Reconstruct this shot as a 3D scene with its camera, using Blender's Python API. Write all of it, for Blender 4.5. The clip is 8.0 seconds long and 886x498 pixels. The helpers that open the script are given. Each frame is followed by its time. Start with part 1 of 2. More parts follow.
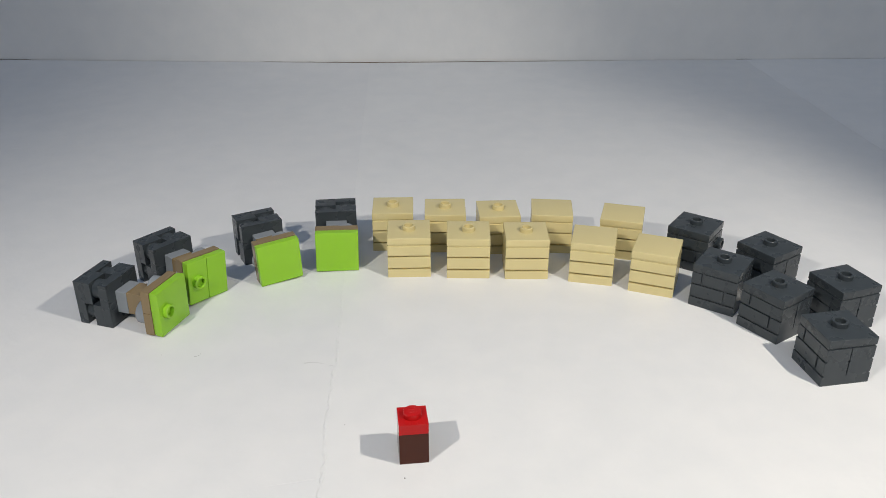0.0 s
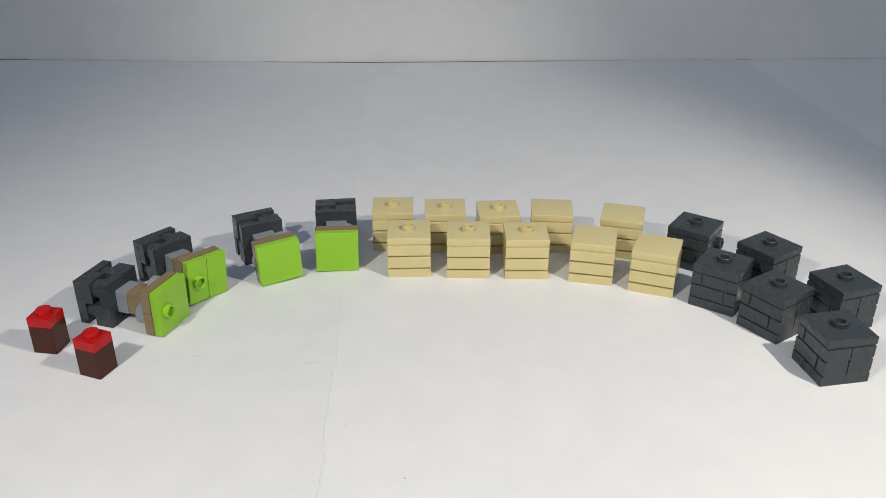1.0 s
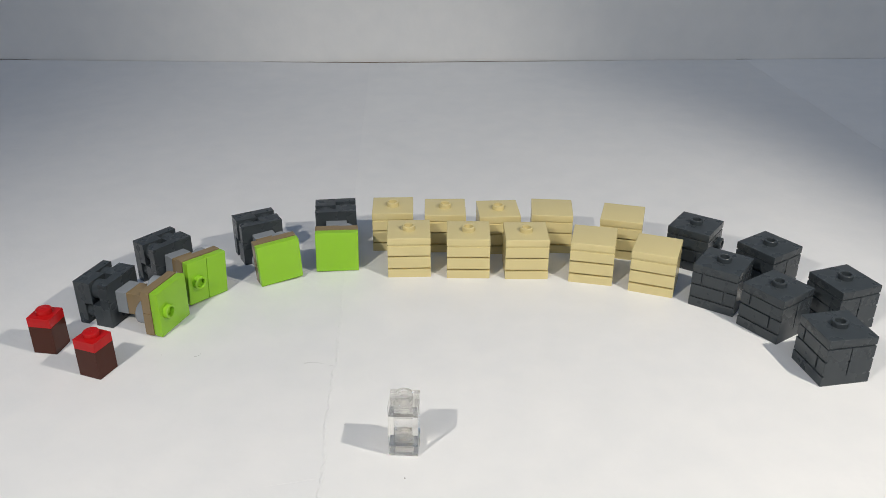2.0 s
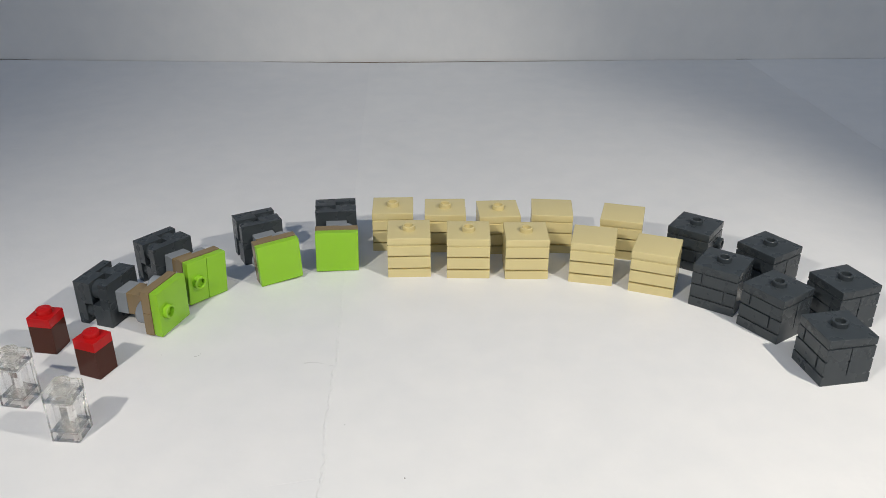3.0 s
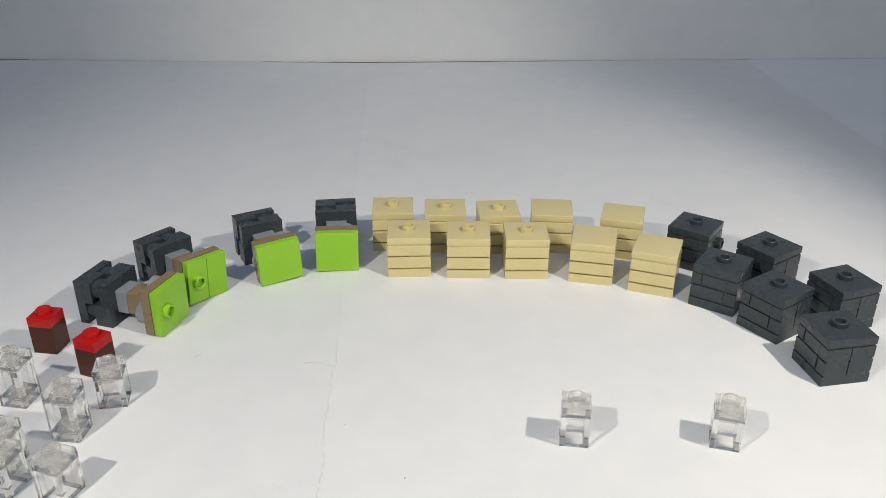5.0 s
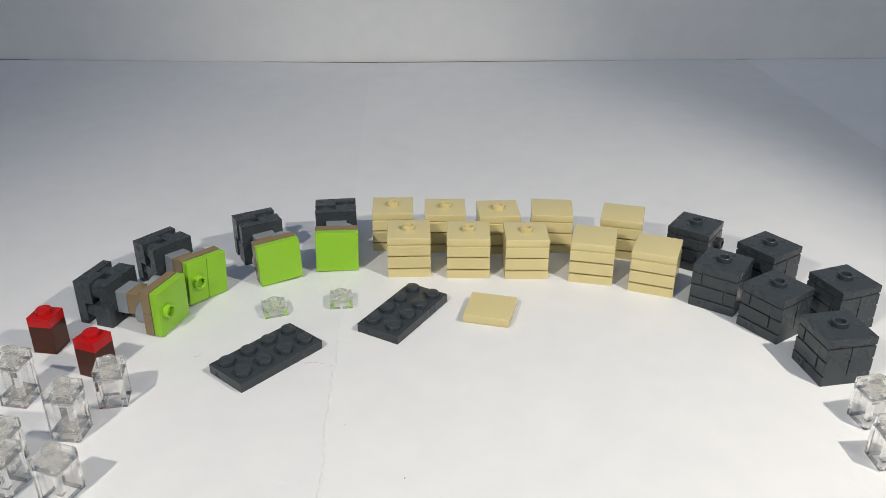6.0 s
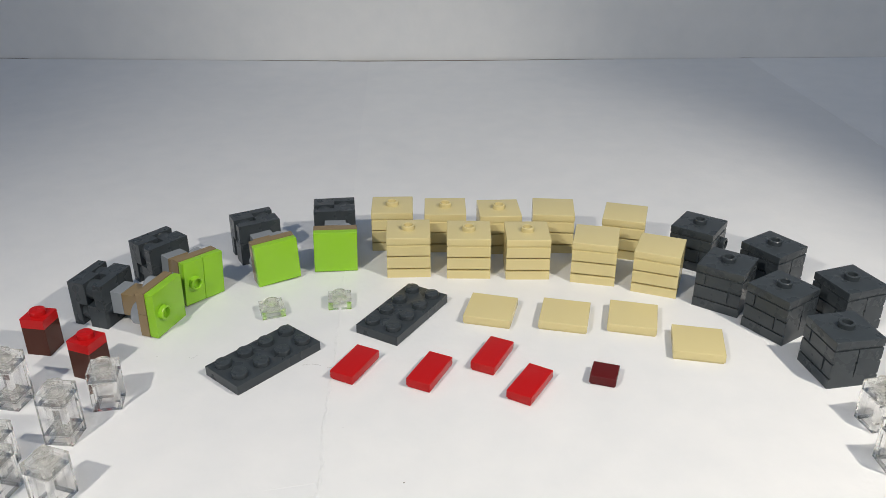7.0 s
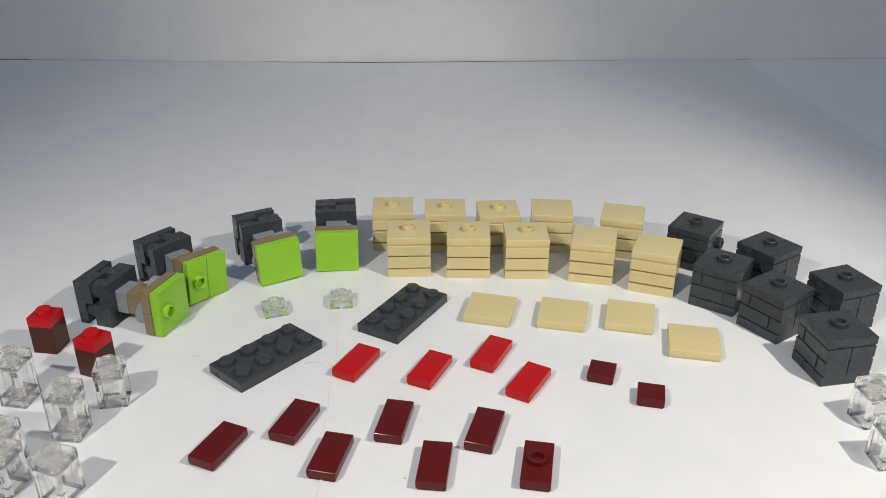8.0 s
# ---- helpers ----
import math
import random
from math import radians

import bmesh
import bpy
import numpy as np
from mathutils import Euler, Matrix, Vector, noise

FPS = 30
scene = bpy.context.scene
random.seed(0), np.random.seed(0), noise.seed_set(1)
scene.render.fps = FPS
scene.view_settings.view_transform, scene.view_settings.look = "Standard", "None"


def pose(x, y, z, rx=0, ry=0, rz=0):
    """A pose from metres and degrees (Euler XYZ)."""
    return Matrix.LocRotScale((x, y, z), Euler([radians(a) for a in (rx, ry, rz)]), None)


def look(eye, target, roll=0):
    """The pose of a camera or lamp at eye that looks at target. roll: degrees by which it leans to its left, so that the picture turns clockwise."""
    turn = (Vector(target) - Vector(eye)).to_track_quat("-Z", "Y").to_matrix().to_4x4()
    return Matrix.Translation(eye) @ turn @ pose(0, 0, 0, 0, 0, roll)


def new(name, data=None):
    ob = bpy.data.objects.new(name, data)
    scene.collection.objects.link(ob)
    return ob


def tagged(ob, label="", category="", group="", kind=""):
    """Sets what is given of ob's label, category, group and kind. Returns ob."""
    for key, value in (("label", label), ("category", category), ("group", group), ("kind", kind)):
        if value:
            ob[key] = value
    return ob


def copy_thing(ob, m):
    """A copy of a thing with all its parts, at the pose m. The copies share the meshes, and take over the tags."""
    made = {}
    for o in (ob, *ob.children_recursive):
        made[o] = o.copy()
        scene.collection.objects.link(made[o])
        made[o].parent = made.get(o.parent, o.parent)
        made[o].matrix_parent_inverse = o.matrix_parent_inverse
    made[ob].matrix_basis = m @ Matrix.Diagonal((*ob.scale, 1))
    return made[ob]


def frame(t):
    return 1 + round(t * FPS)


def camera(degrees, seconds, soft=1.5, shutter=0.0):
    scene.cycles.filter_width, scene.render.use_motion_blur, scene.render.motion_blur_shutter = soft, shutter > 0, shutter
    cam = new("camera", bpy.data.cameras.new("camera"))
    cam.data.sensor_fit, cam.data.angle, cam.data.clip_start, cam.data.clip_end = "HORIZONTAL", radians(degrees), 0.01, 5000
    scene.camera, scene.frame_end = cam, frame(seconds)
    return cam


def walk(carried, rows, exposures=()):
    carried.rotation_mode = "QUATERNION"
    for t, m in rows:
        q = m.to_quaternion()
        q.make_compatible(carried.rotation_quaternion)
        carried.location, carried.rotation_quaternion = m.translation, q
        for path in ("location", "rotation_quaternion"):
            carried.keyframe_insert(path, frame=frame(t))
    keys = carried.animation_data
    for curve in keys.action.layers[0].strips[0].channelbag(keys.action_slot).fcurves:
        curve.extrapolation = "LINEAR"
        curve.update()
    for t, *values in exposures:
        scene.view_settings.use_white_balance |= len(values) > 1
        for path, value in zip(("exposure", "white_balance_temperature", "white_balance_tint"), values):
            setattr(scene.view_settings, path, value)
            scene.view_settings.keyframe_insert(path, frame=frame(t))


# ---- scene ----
cam = camera(54.93, 8.0, soft=0.6)
EYE_Z, TILT = 0.15254, 63.045
PATH = [
    (0.0, pose(0, 0, EYE_Z, TILT, 0, 0)),
    (6.967, pose(0, 0, EYE_Z, TILT, 0, 0)),
    (7.0, pose(0, 0.0038, EYE_Z - 0.00195, TILT, 0, 0)),
    (7.434, pose(0, 0.0038, EYE_Z - 0.00195, TILT, 0, 0)),
    (7.467, pose(0, 0, EYE_Z, TILT, 0, 0)),
    (8.0, pose(0, 0, EYE_Z, TILT, 0, 0)),
]
walk(cam, PATH, [(0.0, 0.0), (4.7, 0.0), (5.8, 0.06), (7.5, 0.06), (7.8, 0.0), (8.0, 0.0)])

# ---- light: two desk lamps out of view, and daylight from a roof window above ----
world = bpy.data.worlds.new("world")
scene.world = world
world.use_nodes = True
world_bg = world.node_tree.nodes["Background"]
world_bg.inputs["Strength"].default_value = 0.05
sky = world.node_tree.nodes.new("ShaderNodeTexSky")
sky.sky_type, sky.sun_disc = "NISHITA", False
sky.sun_elevation, sky.sun_rotation = radians(35), radians(200)
world.node_tree.links.new(sky.outputs[0], world_bg.inputs["Color"])


def desk_lamp_light(name, eye, target, watts, cone, blend, colour):
    data = bpy.data.lights.new(name, "SPOT")
    data.energy, data.spot_size, data.spot_blend = watts, radians(cone), blend
    data.shadow_soft_size, data.color = 0.004, colour
    new(name, data).matrix_basis = look(eye, target)


desk_lamp_light("lamp_light_a", (0.234, 0.082, 0.307), (-0.025, 0.285, 0), 3.9, 72, 0.62, (1.0, 0.928, 0.822))
desk_lamp_light("lamp_light_b", (-0.225, -0.076, 0.352), (0.04, 0.287, 0), 5.15, 72, 0.85, (1.0, 0.938, 0.842))

window_light = bpy.data.lights.new("window_light", "AREA")
window_light.shape, window_light.size, window_light.size_y = "RECTANGLE", 1.3, 0.75
window_light.energy, window_light.color = 4.75, (0.535, 0.705, 1.0)
new("window_light", window_light).matrix_basis = look((0.0, -0.6, 1.84), (0, 0.4, 0))

# ---- materials ----
def node_material(name):
    m = bpy.data.materials.new(name)
    m.use_nodes = True
    return m, m.node_tree.nodes, m.node_tree.links, m.node_tree.nodes["Principled BSDF"]


def plastic(name, colour, rough=0.12, gloss=0.38, shift=0.02):
    """Moulded plastic: slight mottling, worn gloss and a very fine ripple."""
    m, n, l, b = node_material(name)
    tc = n.new("ShaderNodeTexCoord")
    big = n.new("ShaderNodeTexNoise")
    big.inputs["Scale"].default_value, big.inputs["Detail"].default_value = 180, 3
    fine = n.new("ShaderNodeTexNoise")
    fine.inputs["Scale"].default_value, fine.inputs["Detail"].default_value = 2600, 2
    info = n.new("ShaderNodeObjectInfo")
    l.new(tc.outputs["Object"], big.inputs["Vector"])
    l.new(tc.outputs["Object"], fine.inputs["Vector"])
    mix = n.new("ShaderNodeMix")
    mix.data_type = "RGBA"
    mix.inputs["A"].default_value = (*[c * (1 - shift) for c in colour], 1)
    mix.inputs["B"].default_value = (*[min(1, c * (1 + shift)) for c in colour], 1)
    add = n.new("ShaderNodeMath")
    add.operation = "MULTIPLY_ADD"
    add.inputs[1].default_value, add.inputs[2].default_value = 0.3, 0.2
    l.new(info.outputs["Random"], add.inputs[0])
    add2 = n.new("ShaderNodeMath")
    add2.operation = "MULTIPLY_ADD"
    add2.inputs[1].default_value = 0.4
    l.new(big.outputs["Fac"], add2.inputs[0])
    l.new(add.outputs[0], add2.inputs[2])
    l.new(add2.outputs[0], mix.inputs["Factor"])
    l.new(mix.outputs["Result"], b.inputs["Base Color"])
    rr = n.new("ShaderNodeMapRange")
    rr.inputs["To Min"].default_value, rr.inputs["To Max"].default_value = rough - 0.03, rough + 0.05
    l.new(big.outputs["Fac"], rr.inputs["Value"])
    l.new(rr.outputs[0], b.inputs["Roughness"])
    bump = n.new("ShaderNodeBump")
    bump.inputs["Strength"].default_value, bump.inputs["Distance"].default_value = 0.04, 0.00002
    l.new(fine.outputs["Fac"], bump.inputs["Height"])
    l.new(bump.outputs[0], b.inputs["Normal"])
    b.inputs["IOR"].default_value = 1.53
    b.inputs["Specular IOR Level"].default_value = gloss
    return m


TAN = plastic("tan_plastic", (0.662, 0.568, 0.288), 0.2)
DARK_GREY = plastic("dark_grey_plastic", (0.042, 0.051, 0.058), 0.27, 0.32)
LIME = plastic("lime_plastic", (0.27, 0.55, 0.028), 0.18)
DARK_TAN = plastic("dark_tan_plastic", (0.24, 0.175, 0.092))
LIGHT_GREY = plastic("light_grey_plastic", (0.25, 0.275, 0.30))
RED = plastic("red_plastic", (0.47, 0.009, 0.010), 0.11, 0.22)
BROWN = plastic("brown_plastic", (0.068, 0.022, 0.014), 0.12, 0.16)
DARK_RED = plastic("dark_red_plastic", (0.106, 0.009, 0.0095), 0.2, 0.22)


def clear_plastic(name, straight, milk):
    """Clear polycarbonate; straight: the share of light that passes a thin wall unbent; milk: a trace of haze."""
    m, n, l, b = node_material(name)
    n.remove(b)
    glass = n.new("ShaderNodeBsdfGlass")
    glass.distribution = "GGX"
    glass.inputs["Color"].default_value = (1, 0.995, 0.98, 1)
    glass.inputs["Roughness"].default_value = 0.0
    glass.inputs["IOR"].default_value = 1.5
    haze = n.new("ShaderNodeBsdfDiffuse")
    haze.inputs["Color"].default_value = (1.0, 0.97, 0.88, 1)
    tex = n.new("ShaderNodeTexNoise")
    tex.inputs["Scale"].default_value = 300
    ripple = n.new("ShaderNodeTexNoise")
    ripple.inputs["Scale"].default_value, ripple.inputs["Detail"].default_value = 520, 1
    tc = n.new("ShaderNodeTexCoord")
    l.new(tc.outputs["Object"], ripple.inputs["Vector"])
    l.new(tc.outputs["Object"], tex.inputs["Vector"])
    bump = n.new("ShaderNodeBump")
    bump.inputs["Strength"].default_value, bump.inputs["Distance"].default_value = 1.0, 0.00002
    l.new(ripple.outputs["Fac"], bump.inputs["Height"])
    l.new(bump.outputs[0], glass.inputs["Normal"])
    amount = n.new("ShaderNodeMapRange")
    amount.inputs["To Min"].default_value, amount.inputs["To Max"].default_value = milk * 0.9, milk * 1.1
    l.new(tex.outputs["Fac"], amount.inputs["Value"])
    mix = n.new("ShaderNodeMixShader")
    l.new(amount.outputs[0], mix.inputs[0])
    l.new(glass.outputs[0], mix.inputs[1])
    l.new(haze.outputs[0], mix.inputs[2])
    see = n.new("ShaderNodeBsdfTransparent")
    both = n.new("ShaderNodeMixShader")
    both.inputs[0].default_value = straight
    l.new(mix.outputs[0], both.inputs[1])
    l.new(see.outputs[0], both.inputs[2])
    l.new(both.outputs[0], n["Material Output"].inputs["Surface"])
    return m


CLEAR = clear_plastic("clear_plastic", 0.0, 0.015)
CLEAR_WALL = clear_plastic("clear_plastic_wall", 0.86, 0.004)
CLEAR_FOOT = clear_plastic("clear_plastic_foot", 0.3, 0.02)
CLEAR_TOP = clear_plastic("clear_plastic_top", 0.3, 0.14)


def paper(name, colour, bump_size):
    m, n, l, b = node_material(name)
    tc = n.new("ShaderNodeTexCoord")
    a = n.new("ShaderNodeTexNoise")
    a.inputs["Scale"].default_value, a.inputs["Detail"].default_value = 14, 5
    c = n.new("ShaderNodeTexNoise")
    c.inputs["Scale"].default_value, c.inputs["Detail"].default_value = 420, 4
    for t in (a, c):
        l.new(tc.outputs["Object"], t.inputs["Vector"])
    d = n.new("ShaderNodeTexNoise")
    d.inputs["Scale"].default_value, d.inputs["Detail"].default_value = 75, 4
    l.new(tc.outputs["Object"], d.inputs["Vector"])
    cloud = n.new("ShaderNodeMath")
    cloud.operation = "MULTIPLY_ADD"
    cloud.inputs[1].default_value = 1.1
    l.new(d.outputs["Fac"], cloud.inputs[0])
    shifted = n.new("ShaderNodeMath")
    shifted.operation = "SUBTRACT"
    shifted.inputs[1].default_value = 0.5
    l.new(a.outputs["Fac"], shifted.inputs[0])
    l.new(shifted.outputs[0], cloud.inputs[2])
    ramp = n.new("ShaderNodeMix")
    ramp.data_type = "RGBA"
    ramp.inputs["A"].default_value = (colour[0] * 0.9, colour[1] * 0.915, colour[2] * 0.93, 1)
    ramp.inputs["B"].default_value = (*colour, 1)
    l.new(cloud.outputs[0], ramp.inputs["Factor"])
    l.new(ramp.outputs["Result"], b.inputs["Base Color"])
    b.inputs["Roughness"].default_value = 0.4
    b.inputs["Specular IOR Level"].default_value = 0.3
    sum_h = n.new("ShaderNodeMath")
    sum_h.operation = "MULTIPLY_ADD"
    sum_h.inputs[1].default_value = 12.0
    l.new(a.outputs["Fac"], sum_h.inputs[0])
    l.new(c.outputs["Fac"], sum_h.inputs[2])
    bump = n.new("ShaderNodeBump")
    bump.inputs["Strength"].default_value, bump.inputs["Distance"].default_value = 0.5, bump_size
    l.new(sum_h.outputs[0], bump.inputs["Height"])
    l.new(bump.outputs[0], b.inputs["Normal"])
    return m


PAPER = paper("white_paper", (0.82, 0.82, 0.815), 0.00016)
PAPER_DULL = paper("white_paper_dull", (0.80, 0.80, 0.80), 0.00016)
PAPER_BRIGHT = paper("white_paper_bright", (0.88, 0.88, 0.875), 0.00016)
BOARD = paper("white_board", (0.80, 0.80, 0.79), 0.0001)
PLASTER = paper("wall_paint", (0.8, 0.8, 0.8), 0.0006)


def wood_material():
    m, n, l, b = node_material("table_wood")
    tc = n.new("ShaderNodeTexCoord")
    mp = n.new("ShaderNodeMapping")
    mp.inputs["Scale"].default_value = (3, 40, 40)
    t = n.new("ShaderNodeTexNoise")
    t.inputs["Scale"].default_value, t.inputs["Detail"].default_value = 4, 8
    l.new(tc.outputs["Object"], mp.inputs[0])
    l.new(mp.outputs[0], t.inputs["Vector"])
    mix = n.new("ShaderNodeMix")
    mix.data_type = "RGBA"
    mix.inputs["A"].default_value, mix.inputs["B"].default_value = (0.17, 0.11, 0.07, 1), (0.30, 0.21, 0.14, 1)
    l.new(t.outputs["Fac"], mix.inputs["Factor"])
    l.new(mix.outputs["Result"], b.inputs["Base Color"])
    b.inputs["Roughness"].default_value = 0.5
    return m


WOOD = wood_material()
DUST, _n, _l, _b = node_material("dust")
_b.inputs["Base Color"].default_value, _b.inputs["Roughness"].default_value = (0.10, 0.09, 0.08, 1), 0.9

# ---- mesh helpers; sizes in millimetres ----
MM = 0.001


def box_into(bm, x0, x1, y0, y1, z0, z1, bevel=0.18, segments=2):
    made = bmesh.ops.create_cube(bm, size=1.0)["verts"]
    for v in made:
        v.co = Vector(((x0 + x1) / 2 + v.co.x * (x1 - x0), (y0 + y1) / 2 + v.co.y * (y1 - y0), (z0 + z1) / 2 + v.co.z * (z1 - z0)))
    if bevel:
        edges = list({e for v in made for e in v.link_edges})
        bmesh.ops.bevel(bm, geom=edges, offset=bevel, segments=segments, affect="EDGES", profile=0.6)
    return bm


def lathe_into(bm, profile, m=None, steps=36):
    """Turn a profile of (radius, height) round z; a radius of 0 closes it."""
    m = m or Matrix()
    rings = []
    for r, z in profile:
        if r == 0:
            rings.append([bm.verts.new(m @ Vector((0, 0, z)))])
        else:
            rings.append([bm.verts.new(m @ Vector((r * math.cos(2 * math.pi * i / steps), r * math.sin(2 * math.pi * i / steps), z))) for i in range(steps)])
    for a, b in zip(rings, rings[1:]):
        for i in range(steps):
            j = (i + 1) % steps
            if len(a) == 1:
                bm.faces.new((a[0], b[j], b[i]))
            elif len(b) == 1:
                bm.faces.new((a[i], a[j], b[0]))
            else:
                bm.faces.new((a[i], a[j], b[j], b[i]))
    return bm


def finish(name, bm, material):
    bmesh.ops.recalc_face_normals(bm, faces=bm.faces[:])
    bm.transform(Matrix.Scale(MM, 4))
    me = bpy.data.meshes.new(name)
    bm.to_mesh(me)
    bm.free()
    me.materials.append(material)
    me.shade_smooth()
    me.set_sharp_from_angle(angle=radians(14))
    return me


def thing(name, bm, material):
    return new(name, finish(name, bm, material))


def part(name, bm, material, parent, label=""):
    ob = new(name, finish(name, bm, material) if isinstance(bm, bmesh.types.BMesh) else bm)
    ob.parent = parent
    return tagged(ob, label)


def at(x, y, z=0.0, yaw=0.0):
    return pose(x * MM, y * MM, z * MM, 0, 0, yaw)


def solid_stud(bm, x, y, z, h=1.7):
    lathe_into(bm, [(2.42, -0.1), (2.42, h - 0.36), (2.39, h - 0.22), (2.31, h - 0.1), (2.2, h - 0.03), (2.06, h), (0, h + 0.01)], Matrix.Translation((x, y, z)))
    # a low raised emblem, as plain rounded bars
    for dy in (-0.62, 0.62):
        bar = Matrix.Translation((x, y + dy, z + h)) @ pose(0, 0, 0, 0, 0, 14) @ Matrix.Diagonal((1.0, 0.4, 1, 1))
        lathe_into(bm, [(1.0, -0.02), (0.96, 0.05), (0.8, 0.11), (0.45, 0.15), (0, 0.16)], bar, 16)
    return bm


def hollow_stud(bm, m):
    return lathe_into(bm, [(2.42, -0.1), (2.42, 1.4), (2.38, 1.54), (2.28, 1.65), (2.12, 1.7), (1.8, 1.7), (1.66, 1.64), (1.58, 1.5), (1.58, 0.1), (0, 0.1)], m)


def tile_bm(w, d, h=3.2, base=0.0):
    """A smooth tile: a body with a small rebate round its foot."""
    bm = box_into(bmesh.new(), -w / 2, w / 2, -d / 2, d / 2, base + 0.5, base + h, 0.32, 3)
    return box_into(bm, -w / 2 + 0.35, w / 2 - 0.35, -d / 2 + 0.35, d / 2 - 0.35, base, base + 0.6, 0)


# ---- structure: paper sheets on a table, a board behind, a plain room round them ----
def seam_x(y):
    wob = noise.noise(Vector((y * 0.055, 3.1, 0))) * 1.3 + noise.noise(Vector((y * 0.21, 7.7, 0))) * 0.4 + noise.noise(Vector((y * 0.6, 2.7, 0))) * 0.3
    far = min(1.0, max(0.0, (300 - y) / 60))
    return -31.6 - (y - 165) * 0.0452 + wob * (0.15 + 0.85 * far)


def side_seam_x(y):
    return 210.5 + (599 - y) * 0.075


def back_y(x):
    return 586.5 + (0.04 if x < -80 else 0.031) * (math.hypot(x + 80, 60) - 60)


def sheet(name, left, right, curl_left=0.0, curl_right=0.0, stock=PAPER):
    """A sheet of heavy paper with frayed, slightly lifted edges."""
    ys = [-420 + 40 * i for i in range(14)] + [140 + 1.5 * i for i in range(140)] + [350 + 8 * i for i in range(29)]
    verts, cols = [], 12
    for k, y in enumerate(ys + [None]):
        for c in range(cols):
            yy = 574.0 if y is None else y
            xl, xr = left(yy), right(yy)
            near = (0.0, 0.55, 1.2, 2.2, 3.6)
            x = xl + near[c] if c < 5 else xr - near[cols - 1 - c] if c >= cols - 5 else xl + (xr - xl) * (c - 4) / (cols - 9)
            z = 0.0
            if c < 4 and curl_left:
                z = curl_left * (0.9, 1.0, 0.65, 0.3)[c] * max(0, 0.4 + 0.7 * noise.noise(Vector((yy * 0.13, 1.3, 0))) + 0.8 * noise.noise(Vector((yy * 0.4, c * 1.7, 4))))
            if c >= cols - 4 and curl_right < 0:
                z = curl_right
            elif c >= cols - 4 and curl_right:
                z = curl_right * (1 - (cols - 1 - c) / 4) ** 1.5 * max(0, 0.35 + noise.noise(Vector((yy * 0.13, 8.3, 0))) + 0.6 * noise.noise(Vector((yy * 0.45, c * 0.7, 9))))
            if y is None:
                yy = back_y(x) - max(0.25, 0.7 + 2.0 * math.exp(-(((x + 60) / 90) ** 2)) + 1.4 * noise.noise(Vector((x * 0.017, 5, 0))))
            verts.append((x * MM, yy * MM, z * MM))
    rows = len(ys) + 1
    top = len(verts)
    verts += [(x, y, -0.0003) for x, y, z in verts]
    faces = []
    for r in range(rows - 1):
        for c in range(cols - 1):
            a = r * cols + c
            faces.append((a, a + 1, a + cols + 1, a + cols))
            faces.append((top + a, top + a + cols, top + a + cols + 1, top + a + 1))
    rim = [c for c in range(cols)] + [r * cols + cols - 1 for r in range(1, rows)] + [(rows - 1) * cols + c for c in range(cols - 2, -1, -1)] + [r * cols for r in range(rows - 2, 0, -1)]
    for a, b in zip(rim, rim[1:] + rim[:1]):
        faces.append((b, a, top + a, top + b))
    me = bpy.data.meshes.new(name)
    me.from_pydata(verts, [], faces)
    me.materials.append(stock)
    me.shade_smooth()
    me.set_sharp_from_angle(angle=radians(40))
    ob = new(name, me)
    return tagged(ob, "large white paper sheet with frayed edge lying on table", "paper", "white paper sheets", "structure")


sheet("paper_sheet", lambda y: -640.0, lambda y: seam_x(y) + 1.6, 0, -0.06, PAPER_DULL)
sheet("paper_sheet", seam_x, side_seam_x, 0.16, 0.2)
sheet("paper_sheet", lambda y: side_seam_x(y) + 0.15, lambda y: 640.0, 0.25, 0, PAPER_BRIGHT)


def torn_ridge(name, place, y0, y1, width, height, label, step=0.45):
    """A narrow, crumpled ridge of paper fibres; place(y) gives its middle and its strength."""
    cols, verts = 7, []
    count = int((y1 - y0) / step)
    for r in range(count + 1):
        y = y0 + (y1 - y0) * r / count
        x, strength = place(y)
        w = width * (0.65 + 0.5 * noise.noise(Vector((y * 0.35, 9.1, 0)))) * (0.5 + 0.5 * strength)
        for c in range(cols):
            u = c / (cols - 1) * 2 - 1
            bulge = (1 - u * u) * height * strength * max(0.05, 0.5 + 0.9 * noise.noise(Vector((y * 0.5, u * 1.6, 2.2))))
            verts.append(((x + u * w / 2) * MM, (y + 0.2 * u * noise.noise(Vector((y, 1, 1)))) * MM, (bulge + (0.012 if abs(u) < 0.99 else -0.08)) * MM))
    faces = [(r * cols + c, r * cols + c + 1, (r + 1) * cols + c + 1, (r + 1) * cols + c) for r in range(count) for c in range(cols - 1)]
    me = bpy.data.meshes.new(name)
    me.from_pydata(verts, [], faces)
    me.materials.append(PAPER)
    me.shade_smooth()
    return tagged(new(name, me), label, "paper", kind="structure")


torn_ridge("paper_seam", lambda y: (seam_x(y) + 0.4, 1.0 if y < 215 else max(0.3, 1 - (y - 215) / 60)), 60, 470, 2.1, 0.32, "torn white paper ridge where two sheets meet")
torn_ridge("paper_crease", lambda y: (-46 + (y - 166.2) * 4.6, 0.8), 166.2, 169.2, 3.2, 0.1, "faint raised crease in the white paper", 0.15)


torn_ridge("paper_crease", lambda y: (-229 + (y - 411.6) * 4.2, 0.8), 411.6, 414.6, 5.0, 0.16, "faint raised crease in the white paper", 0.2)
torn_ridge("paper_crease", lambda y: (-28 + (y - 456.4) * 4.6, 0.7), 456.4, 459.2, 5.0, 0.12, "faint raised crease in the white paper", 0.2)


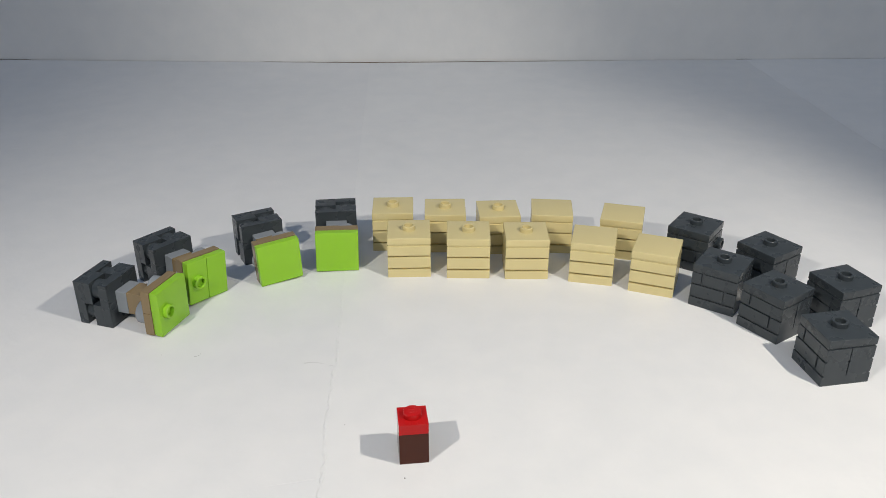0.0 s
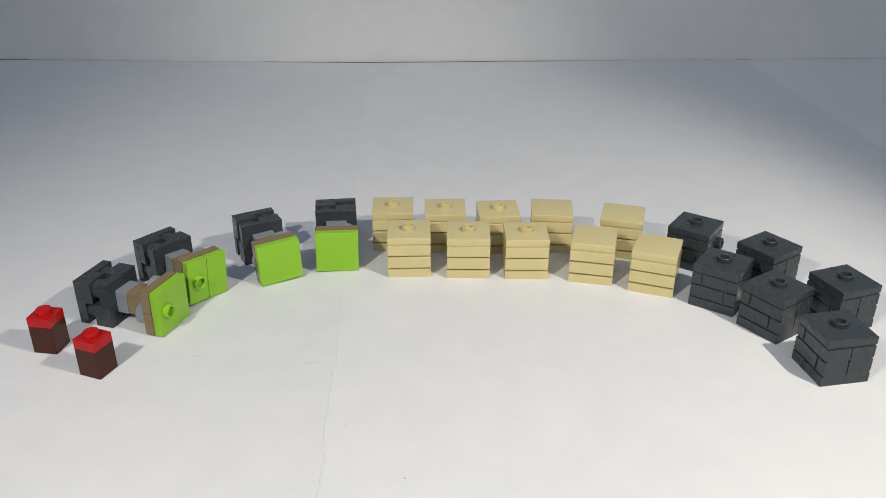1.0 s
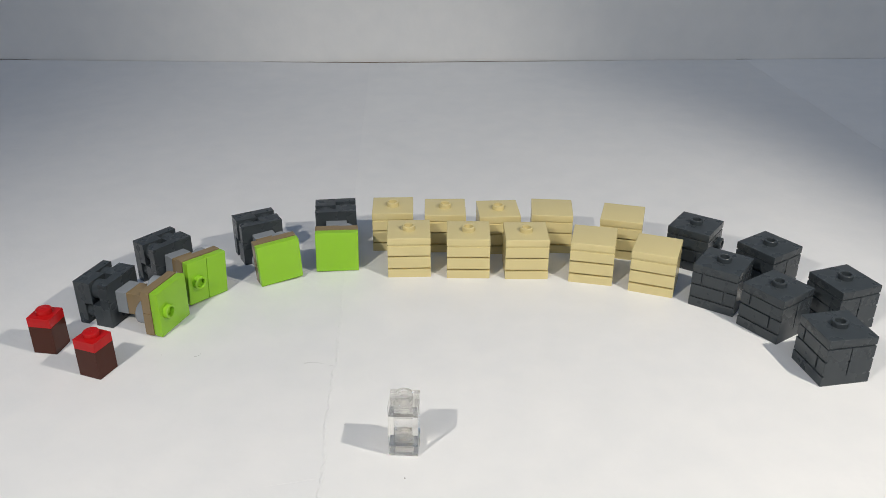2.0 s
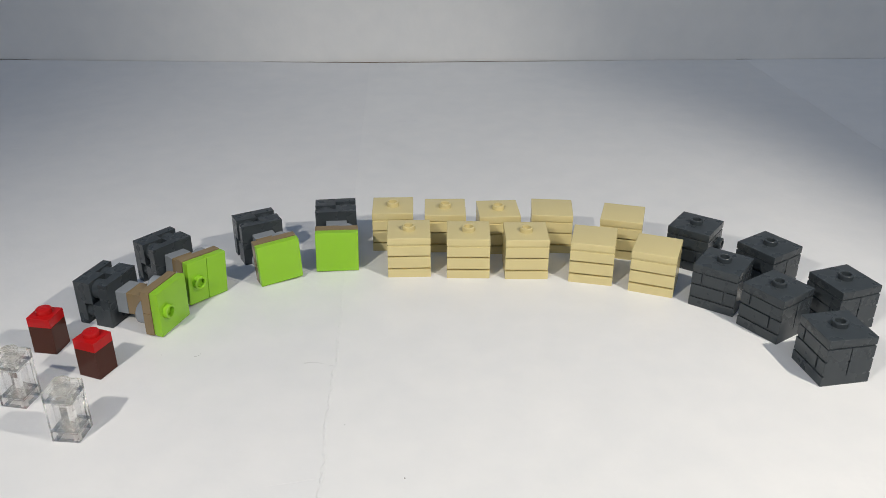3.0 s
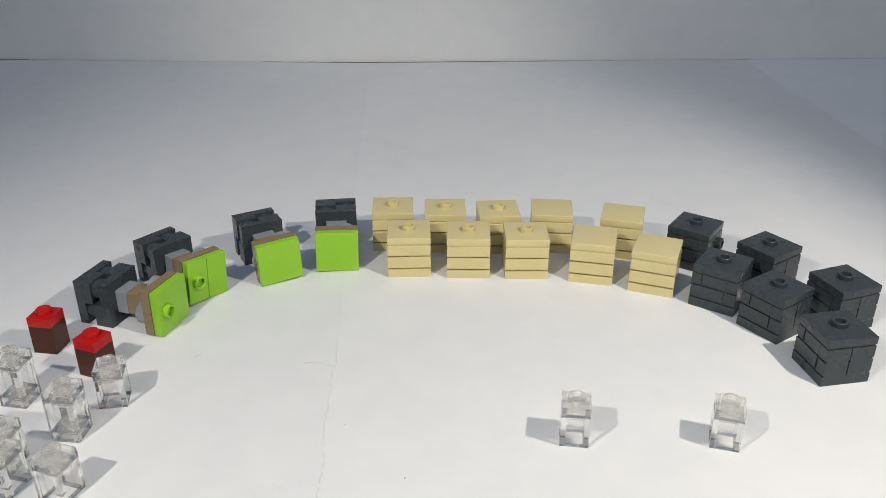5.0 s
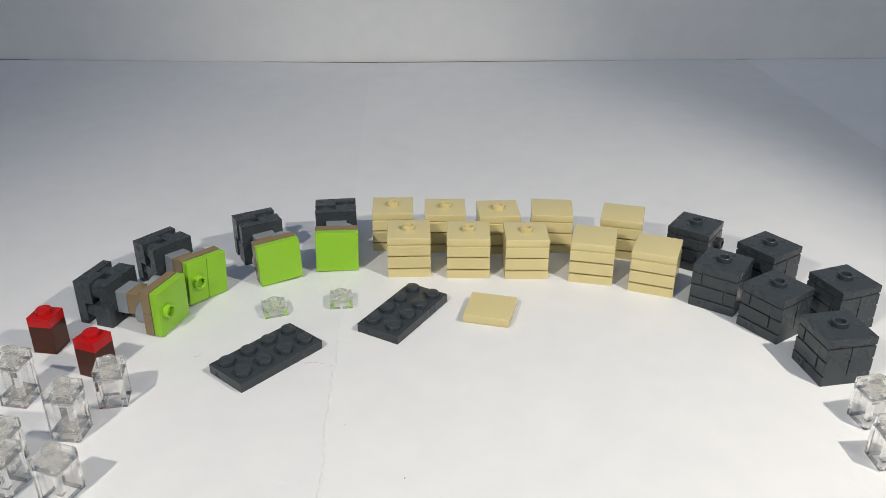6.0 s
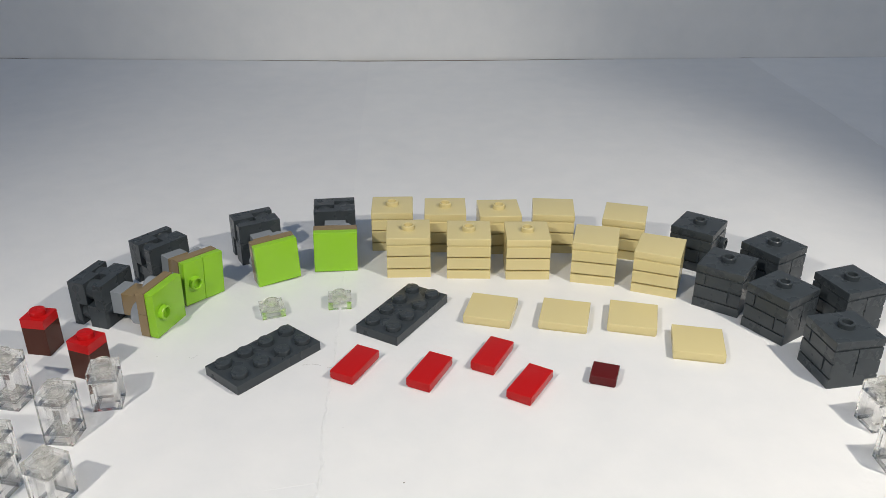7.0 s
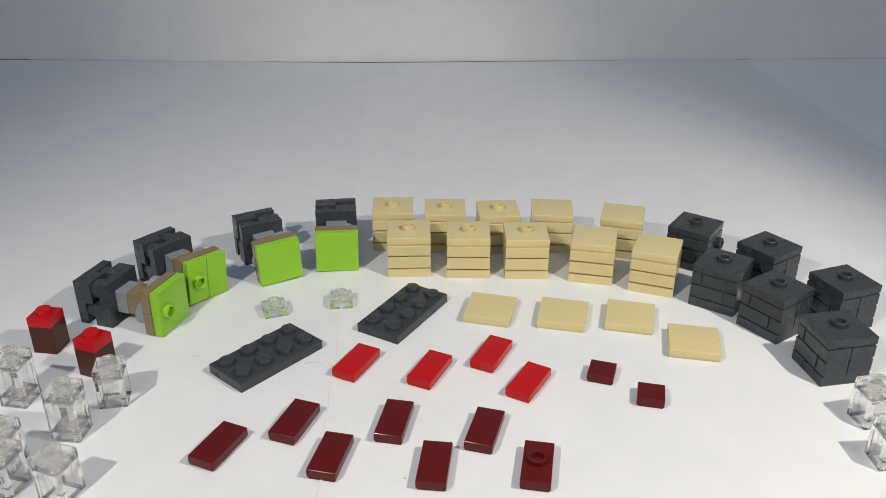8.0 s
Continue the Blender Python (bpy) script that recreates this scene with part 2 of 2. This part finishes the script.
def board_lift(x):
    """How far the uneven lower edge of the board stands off the table, in millimetres."""
    worn = ((-330, -288, 1.5), (-205, -120, 0.75), (-126, -116, 1.7), (-116, -70, 1.45), (-70, 0, 0.8), (0, 40, 0.85), (58, 92, 1.1), (92, 190, 0.55), (206, 217, 2.0), (240, 302, 0.9))
    lift = 0.03
    for x0, x1, h in worn:
        soft = min(1.0, max(0.0, min(x - x0, x1 - x) / 4 + 0.5))
        lift = max(lift, 0.29 * h * soft)
    return max(0.0, lift * (0.85 + 0.5 * noise.noise(Vector((x * 0.09, 2.0, 6.0))) + 0.3 * noise.noise(Vector((x * 0.4, 1.0, 3.0)))))


def backdrop_board():
    bm = bmesh.new()
    cols = 641
    rows = []
    for depth in (0, 4):
        for z in (-0.3, 480):
            rows.append([bm.verts.new((x, back_y(x) + depth, z + (board_lift(x) if z < 0 else 0))) for x in (-640 + 2 * i for i in range(cols))])
    for a, b in ((rows[0], rows[1]), (rows[1], rows[3]), (rows[3], rows[2]), (rows[2], rows[0])):
        for i in range(cols - 1):
            bm.faces.new((a[i], a[i + 1], b[i + 1], b[i]))
    for i in (0, cols - 1):
        bm.faces.new((rows[0][i], rows[1][i], rows[3][i], rows[2][i]))
    return tagged(thing("backdrop", bm, BOARD), "upright white foam board standing behind the paper sheets", "backdrop", kind="structure")


backdrop_board()


def work_table():
    root = tagged(new("table"), "brown wooden table under the white paper sheets", "table")
    bm = box_into(bmesh.new(), -750, 750, -450, 750, -30, -0.35, 1.5)
    part("tabletop", bm, WOOD, root)
    leg = finish("leg", box_into(bmesh.new(), -30, 30, -30, 30, -750, -30, 2), WOOD)
    for x in (-690, 690):
        for y in (-390, 690):
            part("leg", leg, None, root).matrix_basis = at(x, y)


work_table()


def room():
    def slab(name, x0, x1, y0, y1, z0, z1, label, mat=PLASTER):
        tagged(thing(name, box_into(bmesh.new(), x0, x1, y0, y1, z0, z1, 0), mat), label, name.split("_")[0], kind="structure")
    slab("floor", -1300, 1300, -1000, 1200, -830, -750, "plain brown wooden floor of the room", WOOD)
    slab("wall_north", -1300, 1300, 1200, 1280, -750, 1900, "plain grey painted wall of the room")
    slab("wall_west", -1380, -1300, -1000, 1200, -750, 1900, "plain grey painted wall of the room")
    slab("wall_east", 1300, 1380, -1000, 1200, -750, 1900, "plain grey painted wall of the room")
    slab("wall_south", -1300, 1300, -1080, -1000, -750, 1900, "plain grey painted wall of the room")
    bm = bmesh.new()
    for x0, x1, y0, y1 in ((-1300, -700, -1000, 1200), (700, 1300, -1000, 1200), (-700, 700, -1000, -980), (-700, 700, -200, 1200)):
        box_into(bm, x0, x1, y0, y1, 1900, 1980, 0)
    tagged(thing("ceiling", bm, PLASTER), "plain white painted ceiling with a roof window opening", "ceiling", kind="structure")


room()

# ---- toy blocks ----
def courses_bm(y_face, y_back, joints, deep):
    """A brick 16 wide whose outer face has two courses; joints: per course the places of upright joints."""
    s = 1 if y_face > y_back else -1
    inner = y_face - s * deep
    bm = bmesh.new()
    # where two bricks meet, a shallow notch breaks the straight joint
    for z0, z1, notch in ((3.2, 4.6, 0.0), (4.6, 5.0, 0.12), (5.0, 7.9, 0.03), (7.9, 8.5, 0.3), (8.5, 12.8, 0.0)):
        back = y_back + s * notch
        box_into(bm, -7.9, 7.9, min(inner, back), max(inner, back), z0, z1, 0)
    lows, highs = (3.85, 8.8), (8.2, 12.78)
    for course in range(2):
        xs = [-7.9] + [v for j in joints[course] for v in (j - 0.35, j + 0.35)] + [7.9]
        for a, b in zip(xs[::2], xs[1::2]):
            box_into(bm, a, b, min(y_face, inner - s * 0.2), max(y_face, inner - s * 0.2), lows[course], highs[course], 0.2, 2)
    return bm


def cube_block(name, material, stud, joints, label, group, side_stud=False):
    """A cube of a base plate, two bricks back to back and a top tile, with or without a hollow stud."""
    root = tagged(new(name), label, "toy block", group)
    part("base_plate", box_into(bmesh.new(), -7.9, 7.9, -7.9, 7.9, 0, 3.2, 0), material, root)
    front = part("brick", courses_bm(-7.9, -0.15, joints, 0.55 if joints[0] else 1.3), material, root)
    part("brick", courses_bm(7.9, 0.15, joints, 0.55 if joints[0] else 1.3), material, root)
    top = part("top_plate", tile_bm(15.9, 15.9, 3.2, 12.8), material, root)
    if stud:
        part("stud", hollow_stud(bmesh.new(), Matrix.Translation((0, 0, 16))), material, top)
    if side_stud:
        part("stud", hollow_stud(bmesh.new(), Matrix.Translation((7.9, 3.9, 8.2)) @ pose(0, 0, 0, 0, 90, 0)), material, front)
    return root


tan_stud = cube_block("tan_block", TAN, True, ((), ()), "tan plastic block with grooved sides and a top stud", "tan blocks in the arc")
tan_flat = cube_block("tan_block", TAN, False, ((), ()), "tan plastic block with grooved sides and smooth top", "tan blocks in the arc")
tan_stud.matrix_basis = at(-12.7, 284.9, 0, 2.1)
for x, y, yaw in ((9.4, 284.0, -0.8), (30.7, 283.3, 0), (-19.7, 306.5, 1.8), (0.8, 305.0, 0.7), (21.5, 303.5, 3.2)):
    copy_thing(tan_stud, at(x, y, 0, yaw))
tan_flat.matrix_basis = at(55.4, 279.6, 0, -13)
for x, y, yaw in ((76.7, 271.6, -20.9), (42.6, 304.6, -4.7), (69.5, 299.4, -15.4)):
    copy_thing(tan_flat, at(x, y, 0, yaw))

JOINTS = ((3.9,), (-4.2,))
GREY_LABEL = "dark grey plastic block with brick-pattern side and top stud"
grey = cube_block("grey_brick_block", DARK_GREY, True, JOINTS, GREY_LABEL, "grey blocks in the arc")
grey.matrix_basis = at(117.0, 272.6, 0, -55.6)
for x, y, yaw in ((96.8, 259.6, -35), (109.7, 242.6, -55.6), (133.3, 247.2, -70.4), (119.2, 218.0, -79.8)):
    copy_thing(grey, at(x, y, 0, yaw))
grey_side = cube_block("grey_brick_block", DARK_GREY, True, JOINTS, "dark grey brick-pattern block with one stud on its side", "grey blocks in the arc", True)
grey_side.matrix_basis = at(95.2, 289.9, 0, -35.1)


# ---- lime and grey assemblies, lying so that the lime tiles face the middle ----
def upright(bm):
    """Turn a flat piece so that its top faces the viewer (-y) and its middle is 8 above the paper."""
    bm.transform(Matrix.Translation((0, 0, 8)) @ pose(0, 0, 0, 90, 0, 0))
    return bm


def lime_assembly(x, y, yaw, roll, halves, stud, label):
    """A lime-faced head, turned by roll about its axis, on a body of interlocking grey plates."""
    root = tagged(new("lime_block"), label, "toy block", "lime blocks in the arc")
    root.matrix_basis = at(x, y, 0, yaw)
    lift = 7.9 * abs(math.sin(radians(roll)))
    tip = Matrix.Translation((0, 0, 7.95 + lift)) @ pose(0, 0, 0, 0, roll, 0) @ Matrix.Translation((0, 0, -7.95))

    def head(name, bm, material, parent, note=""):
        bm.transform(tip)
        return part(name, bm, material, parent, note)

    if halves:
        left = tile_bm(7.9, 15.8)
        left.transform(Matrix.Translation((-4.0, 0, 0)))
        right = tile_bm(7.9, 15.8)
        right.transform(Matrix.Translation((4.0, 0, 0)))
        front = head("lime_tile", upright(left), LIME, root)
        head("lime_tile", upright(right), LIME, root)
    else:
        front = head("lime_tile", upright(tile_bm(15.8, 15.8)), LIME, root)
    if stud:
        head("stud", upright(hollow_stud(bmesh.new(), Matrix.Translation((-4.0, 0, 3.2)))), LIME, front)
    for z0, z1 in ((0.1, 7.96), (8.04, 15.9)):
        head("dark_tan_plate", box_into(bmesh.new(), -7.9, 7.9, 0.02, 3.2, z0, z1, 0.14), DARK_TAN, root, "dark tan plastic plate")
    for cx, cz in ((-4.0, 6.2), (3.4, 11.6)):
        turn = Matrix.Translation((cx, 3.2, cz)) @ pose(0, 0, 0, -90, 0, 0)
        head("round_plate", lathe_into(bmesh.new(), [(0, 0.02), (3.8, 0.02), (3.92, 0.15), (3.92, 3.0), (3.8, 3.2), (0, 3.2)], turn, 48), LIGHT_GREY, root, "light grey round plastic plate")
    core = box_into(bmesh.new(), -3.95, 3.95, 6.42, 12.0, 4.1, 11.9, 0.2)
    box_into(core, -3.95, -0.1, 3.22, 6.6, 8.05, 11.9, 0.1)
    box_into(core, 0.1, 3.95, 3.22, 6.6, 4.1, 7.95, 0.1)
    head("core", core, DARK_TAN, root, "dark tan plastic core")
    head("connector", box_into(bmesh.new(), -4.0, 4.0, 12.02, 16.2, 4, 12, 0.2), LIGHT_GREY, root, "light grey plastic connector")
    part("front_plate", box_into(bmesh.new(), -7.9, 7.9, 16.22, 19.4, 0, 15.9, 0.1), DARK_GREY, root, "dark grey plastic plate")
    part("back_plate", box_into(bmesh.new(), -7.9, 7.9, 25.8, 29.0, 0, 15.9, 0.06, 1), DARK_GREY, root, "dark grey plastic plate")
    for x0, z0, layer in ((-7.9, 8.0, 1), (0.0, 8.0, 0), (-7.9, 0.0, 0), (0.0, 0.0, 1)):
        y0 = 22.62 if layer else 19.4
        block = part("small_plate", box_into(bmesh.new(), x0, x0 + 7.9, y0, y0 + 3.18, z0, z0 + 7.9, 0.04, 1), DARK_GREY, root, "dark grey plastic plate")
        peg_y = 19.4 if layer else 22.58
        m = Matrix.Translation((x0 + 3.95, peg_y, z0 + 4.2)) @ pose(0, 0, 0, -90, 0, 0)
        part("peg", lathe_into(bmesh.new(), [(0, 0), (3.3, 0), (3.3, 3.22), (0, 3.22)], m), DARK_GREY, block)
    return root


lime_assembly(-92.1, 244.0, 72.1, 1.15, False, True, "lime tile with a stud joined to dark grey plates")
lime_assembly(-84.6, 263.0, 50.5, 3.4, True, True, "lime tile pair with one stud joined to grey plates")
lime_assembly(-60.4, 275.6, 28.5, -2.4, False, False, "smooth tilted lime tile joined to dark grey plates")
lime_assembly(-39.6, 284.3, 6.8, 1.5, False, False, "smooth lime tile joined to dark grey plates")


# ---- loose pieces ----
def small_brick(name, material, h, label, group):
    bm = box_into(bmesh.new(), -3.9, 3.9, -3.9, 3.9, 0, h, 0.14)
    ob = tagged(thing(name, bm, material), label, "toy brick", group)
    part("stud", solid_stud(bmesh.new(), 0, 0, h), material, ob)
    return ob


def clear_piece(name, h, label, group):
    """A clear brick or plate of one stud, hollow underneath, with its stud in the same moulding."""
    bm = bmesh.new()
    b, wall = 0.12, 1.45
    inside, roof = 3.9 - wall, h - 1.1

    def ring(s, z):
        """Twelve points round a square: each corner and two points where the inner walls meet a side."""
        k = inside
        side = ((-s, -s), (-k, -s), (k, -s))
        return [bm.verts.new((x * c - y * d, x * d + y * c, z)) for c, d in ((1, 0), (0, 1), (-1, 0), (0, -1)) for x, y in side]

    outer = [ring(3.9, 0.03), ring(3.9, roof), ring(3.9, h - b), ring(3.9 - b, h)]
    for row, (a, c) in enumerate(zip(outer, outer[1:])):
        for k in range(12):
            f = bm.faces.new((a[k], a[(k + 1) % 12], c[(k + 1) % 12], c[k]))
            f.material_index = 1 if row == 0 and k % 3 == 1 else 2 if row and k % 3 == 1 else 0

    def square(z):
        return [bm.verts.new((sx * inside, sy * inside, z)) for sx, sy in ((-1, -1), (1, -1), (1, 1), (-1, 1))]

    low, high = square(0.03), square(roof)
    for k in range(4):
        j = (k + 1) % 4
        bm.faces.new((low[j], low[k], high[k], high[j])).material_index = 1
        foot = [outer[0][(3 * k + i) % 12] for i in range(4)]
        bm.faces.new((foot[0], low[k], foot[1]))
        bm.faces.new((foot[1], low[k], low[j], foot[2])).material_index = 3
        bm.faces.new((foot[2], low[j], foot[3]))
    steps = 32

    def circle(r, z):
        return [bm.verts.new((r * math.cos(2 * math.pi * (i + 0.5) / steps), r * math.sin(2 * math.pi * (i + 0.5) / steps), z)) for i in range(steps)]

    def tube(rings):
        for a, c in zip(rings, rings[1:]):
            for k in range(steps):
                bm.faces.new((a[k], a[(k + 1) % steps], c[(k + 1) % steps], c[k])).material_index = 2
        bm.faces.new(rings[-1]).material_index = 2

    def collar(rim, ring):
        """Fans between a square rim and the round foot of a stud or pocket."""
        count = len(rim)

        def owner(v):
            a = math.atan2(v.co.y, v.co.x)
            return min(range(count), key=lambda q: abs((a - math.atan2(rim[q].co.y, rim[q].co.x) + math.pi) % (2 * math.pi) - math.pi))

        for k in range(steps):
            u, v = ring[k], ring[(k + 1) % steps]
            p, q = owner(u), owner(v)
            bm.faces.new((u, rim[p], v)).material_index = 2
            while p != q:
                bm.faces.new((rim[p], rim[(p + 1) % count], v)).material_index = 2
                p = (p + 1) % count

    stud = [circle(2.42, h), circle(2.42, h + 1.5), circle(2.36, h + 1.62), circle(2.22, h + 1.68), circle(1.5, h + 1.68), circle(1.36, h + 1.78), circle(0.6, h + 1.82)]
    tube(stud)
    collar(outer[-1], stud[0])
    # a blind pocket under the stud
    pocket = [circle(1.6, roof), circle(1.56, roof + 1.35), circle(1.3, roof + 1.5)]
    tube(pocket)
    collar(high, pocket[0])
    ob = tagged(thing(name, bm, CLEAR), label, "toy brick", group)
    ob.data.materials.append(CLEAR_WALL)
    ob.data.materials.append(CLEAR_TOP)
    ob.data.materials.append(CLEAR_FOOT)
    return ob


def parked(k):
    """Waiting places on the paper behind the camera."""
    return (-140 + 20 * (k % 15), -60 - 22 * (k // 15))


def tile(w, d, material, label, group):
    return tagged(thing("tile", tile_bm(w, d), material), label, "toy tile", group)


brown_brick = small_brick("brown_brick", BROWN, 9.6, "reddish brown one-stud plastic brick standing on white paper", "brown bricks")
red_plate = small_brick("red_plate", RED, 3.2, "bright red one-stud plastic plate on a brown brick", "red plates")
brown_bricks = [brown_brick, copy_thing(brown_brick, Matrix())]
red_plates = [red_plate, copy_thing(red_plate, Matrix())]
clear_brick = clear_piece("clear_brick", 9.6, "clear transparent one-stud plastic brick on white paper", "clear bricks")
clear_plate = clear_piece("clear_plate", 3.2, "clear transparent one-stud plastic plate", "clear plates")
clear_bricks = [clear_brick] + [copy_thing(clear_brick, Matrix()) for _ in range(7)]
clear_plates = [clear_plate] + [copy_thing(clear_plate, Matrix()) for _ in range(11)]


def grey_plate():
    bm = box_into(bmesh.new(), -7.9, 7.9, -15.9, 15.9, 0, 3.2, 0.14)
    ob = tagged(thing("grey_plate", bm, DARK_GREY), "dark grey two-by-four plastic plate lying on white paper", "toy plate", "grey plates")
    stud = finish("stud", solid_stud(bmesh.new(), 0, 0, 3.2), DARK_GREY)
    for sx in (-4, 4):
        for sy in (-12, -4, 4, 12):
            part("stud", stud, None, ob).matrix_basis = at(sx, sy)
    return ob


plate_a = grey_plate()
grey_plates = [plate_a, copy_thing(plate_a, Matrix())]
tan_tile = tile(15.9, 15.9, TAN, "square smooth tan plastic tile lying on white paper", "tan tiles")
tan_tiles = [tan_tile] + [copy_thing(tan_tile, Matrix()) for _ in range(3)]
red_tile = tile(7.9, 15.9, RED, "bright red smooth oblong plastic tile on white paper", "red tiles")
red_tiles = [red_tile] + [copy_thing(red_tile, Matrix()) for _ in range(3)]
small_tile = tile(7.9, 7.9, DARK_RED, "small square dark red plastic tile on white paper", "small dark red tiles")
small_tiles = [small_tile, copy_thing(small_tile, Matrix())]
long_tile = tile(7.9, 15.9, DARK_RED, "dark red smooth oblong plastic tile on white paper", "dark red tiles")
long_tiles = [long_tile] + [copy_thing(long_tile, Matrix()) for _ in range(5)]
jumper = tagged(thing("jumper_tile", tile_bm(7.9, 15.9), DARK_RED), "dark red oblong plastic tile with one hollow stud", "toy tile")
part("stud", hollow_stud(bmesh.new(), Matrix.Translation((0, 0, 3.2))), DARK_RED, jumper)


# ---- dust on the paper ----
def speck(x, y, r, seed):
    bm = bmesh.new()
    bmesh.ops.create_icosphere(bm, subdivisions=2, radius=r)
    for v in bm.verts:
        v.co *= 1 + 0.4 * noise.noise(v.co * 3 + Vector((seed, 0, 0)))
        v.co.z = max(-r * 0.5, v.co.z * 0.6)
    ob = tagged(thing("dust_speck", bm, DUST), "tiny dark dust speck lying on white paper", "dust", "dust specks")
    ob.matrix_basis = at(x, y, r * 0.5)


for k, (x, y, r) in enumerate(((-9.9, 169.3, 0.19), (-27.6, 191.0, 0.09), (-89.3, 225.8, 0.12), (-19.3, 309.6, 0.15))):
    speck(x, y, r, k * 3.7)


def fibre(x0, y0, x1, y1, sag):
    curve = bpy.data.curves.new("fibre", "CURVE")
    curve.dimensions, curve.bevel_depth = "3D", 0.00002
    spline = curve.splines.new("POLY")
    spline.points.add(8)
    for k, p in enumerate(spline.points):
        u = k / 8
        p.co = ((x0 + (x1 - x0) * u) * MM, (y0 + (y1 - y0) * u + sag * 4 * u * (1 - u)) * MM, 0.0001, 1)
    curve.materials.append(DUST)
    tagged(new("fibre", curve), "short thin dark fibre lying on white paper", "dust")


fibre(-43.2, 221.0, -37.4, 220.7, 0.7)
fibre(-35.6, 219.6, -33.9, 219.5, 0.15)
fibre(-79.0, 225.2, -76.9, 226.3, -0.9)


# ---- what moves: pieces are set down and shifted by jumps ----
def jumps(ob, stops, k):
    """stops: (seconds, x, y, z, yaw); the piece lies still at each and then jumps. Until the first it waits behind the camera."""
    wait = parked(k)
    first = stops[0]
    rows = []
    here = at(*first[1:]) if first[0] == 0 else at(wait[0], wait[1], 0, first[4])
    rows.append((0.0, here))
    for t, x, y, z, yaw in stops:
        if t > 0:
            rows.append((t - 1 / FPS, here))
            here = at(x, y, z, yaw)
            rows.append((t, here))
    if rows[-1][0] < 8.0:
        rows.append((8.0, here))
    walk(ob, rows)


def at_height(stops, z):
    return [(t, x, y, z, yaw) for t, x, y, yaw in stops]


def motions():
    k = iter(range(100))
    # brown bricks with red plates
    first = [(0, -8.0, 178.8, 7.0), (0.3, -125.7, 230.4, -8.7)]
    jumps(brown_bricks[0], at_height(first, 0), next(k))
    jumps(red_plates[0], at_height(first, 9.62), next(k))
    second = [(0.5, -3.0, 164.9, 3.9), (1.0, -106.0, 217.3, -20.7)]
    jumps(brown_bricks[1], at_height(second, 0), next(k))
    jumps(red_plates[1], at_height([(0.8, -3.0, 164.9, 3.9), second[1]], 9.62), next(k))
    # clear stacks of plate, brick and plate
    home = (2.1, -123.3, 202.6, -9.9)
    jumps(clear_plates[0], at_height([(1.3, -10.3, 179.9, -2.6), (1.5, -10.3, 181.9, -3.0), home], 0), next(k))
    jumps(clear_bricks[0], at_height([(1.5, -10.3, 181.9, -3.0), home], 3.24), next(k))
    jumps(clear_plates[1], at_height([(1.9, -10.3, 181.9, -3.0), home], 12.88), next(k))
    home = (3.0, -102.5, 187.4, -5.1)
    jumps(clear_plates[2], at_height([(2.3, -2.7, 173.7, -15.2), home], 0), next(k))
    jumps(clear_bricks[1], at_height([(2.5, -2.7, 173.7, -15.2), home], 3.24), next(k))
    jumps(clear_plates[3], at_height([(2.7, -2.7, 173.7, -15.2), home], 12.88), next(k))
    # clear bricks with a plate on top
    home = (3.8, -114.9, 174.9, -5.0)
    jumps(clear_bricks[2], at_height([(3.3, -13.3, 184.3, 3.7), (3.5, -13.9, 180.8, 11.4), home], 0), next(k))
    jumps(clear_plates[4], at_height([(3.5, -13.9, 180.8, 11.4), home], 9.64), next(k))
    five = (
        ((-47.1, 172.1, 5.9), (4.3, -49.0, 174.9, 9.0), (4.9, -110.9, 166.2, -13.5)),
        ((-18.4, 179.6, -8.0), (4.3, -17.9, 181.8, -15.6), (4.9, -96.1, 164.0, -18.7)),
        ((9.9, 176.6, -1.2), (4.3, 9.2, 179.0, -5.5), (4.9, -95.8, 202.4, 10.2)),
        ((35.0, 183.9, -3.4), (4.3, 35.9, 185.4, -7.4), (5.1, 117.4, 176.0, 3.8)),
        ((77.4, 183.8, -15.7), (4.5, 76.8, 184.0, -15.9), (5.1, 120.2, 193.2, 12.6)),
    )
    for n, (bare, capped, home) in enumerate(five):
        jumps(clear_bricks[3 + n], at_height([(4.0, *bare), capped, home], 0), next(k))
        jumps(clear_plates[5 + n], at_height([capped, home], 9.64), next(k))
    jumps(clear_plates[10], at_height([(5.3, -57.9, 252.2, 20.3)], 0), next(k))
    jumps(clear_plates[11], at_height([(5.3, -35.6, 258.0, 6.1)], 0), next(k))
    # plates and tiles laid flat
    jumps(grey_plates[0], at_height([(5.5, -55.1, 222.8, -41.2)], 0), next(k))
    jumps(grey_plates[1], at_height([(5.7, -13.4, 249.3, -30.5)], 0), next(k))
    flat = (
        (tan_tiles, ((6.0, 16.2, 251.0, -13.9), (6.3, 40.7, 247.7, -12.7), (6.3, 63.1, 246.2, -13.3), (6.3, 80.6, 230.6, -11.3))),
        (red_tiles, ((6.5, -26.8, 219.3, -26.2), (6.8, -4.0, 215.5, -25.2), (6.8, 15.3, 224.1, -25.8), (6.8, 25.6, 209.1, -29.9))),
        (small_tiles, ((7.0, 48.3, 214.0, -18.0), (7.3, 60.7, 202.5, -13.0))),
        (long_tiles, ((7.5, -60.3, 180.2, -23.0), (7.8, -41.4, 190.4, -19.0), (7.8, -29.7, 176.0, -12.1), (7.8, -13.6, 190.5, -10.4), (7.8, -2.2, 172.4, -6.6), (7.8, 11.5, 186.7, -15.9))),
        ([jumper], ((8.0, 24.6, 172.3, -9.8),)),
    )
    for obs, stops in flat:
        for ob, stop in zip(obs, stops):
            jumps(ob, at_height([stop], 0), next(k))


motions()
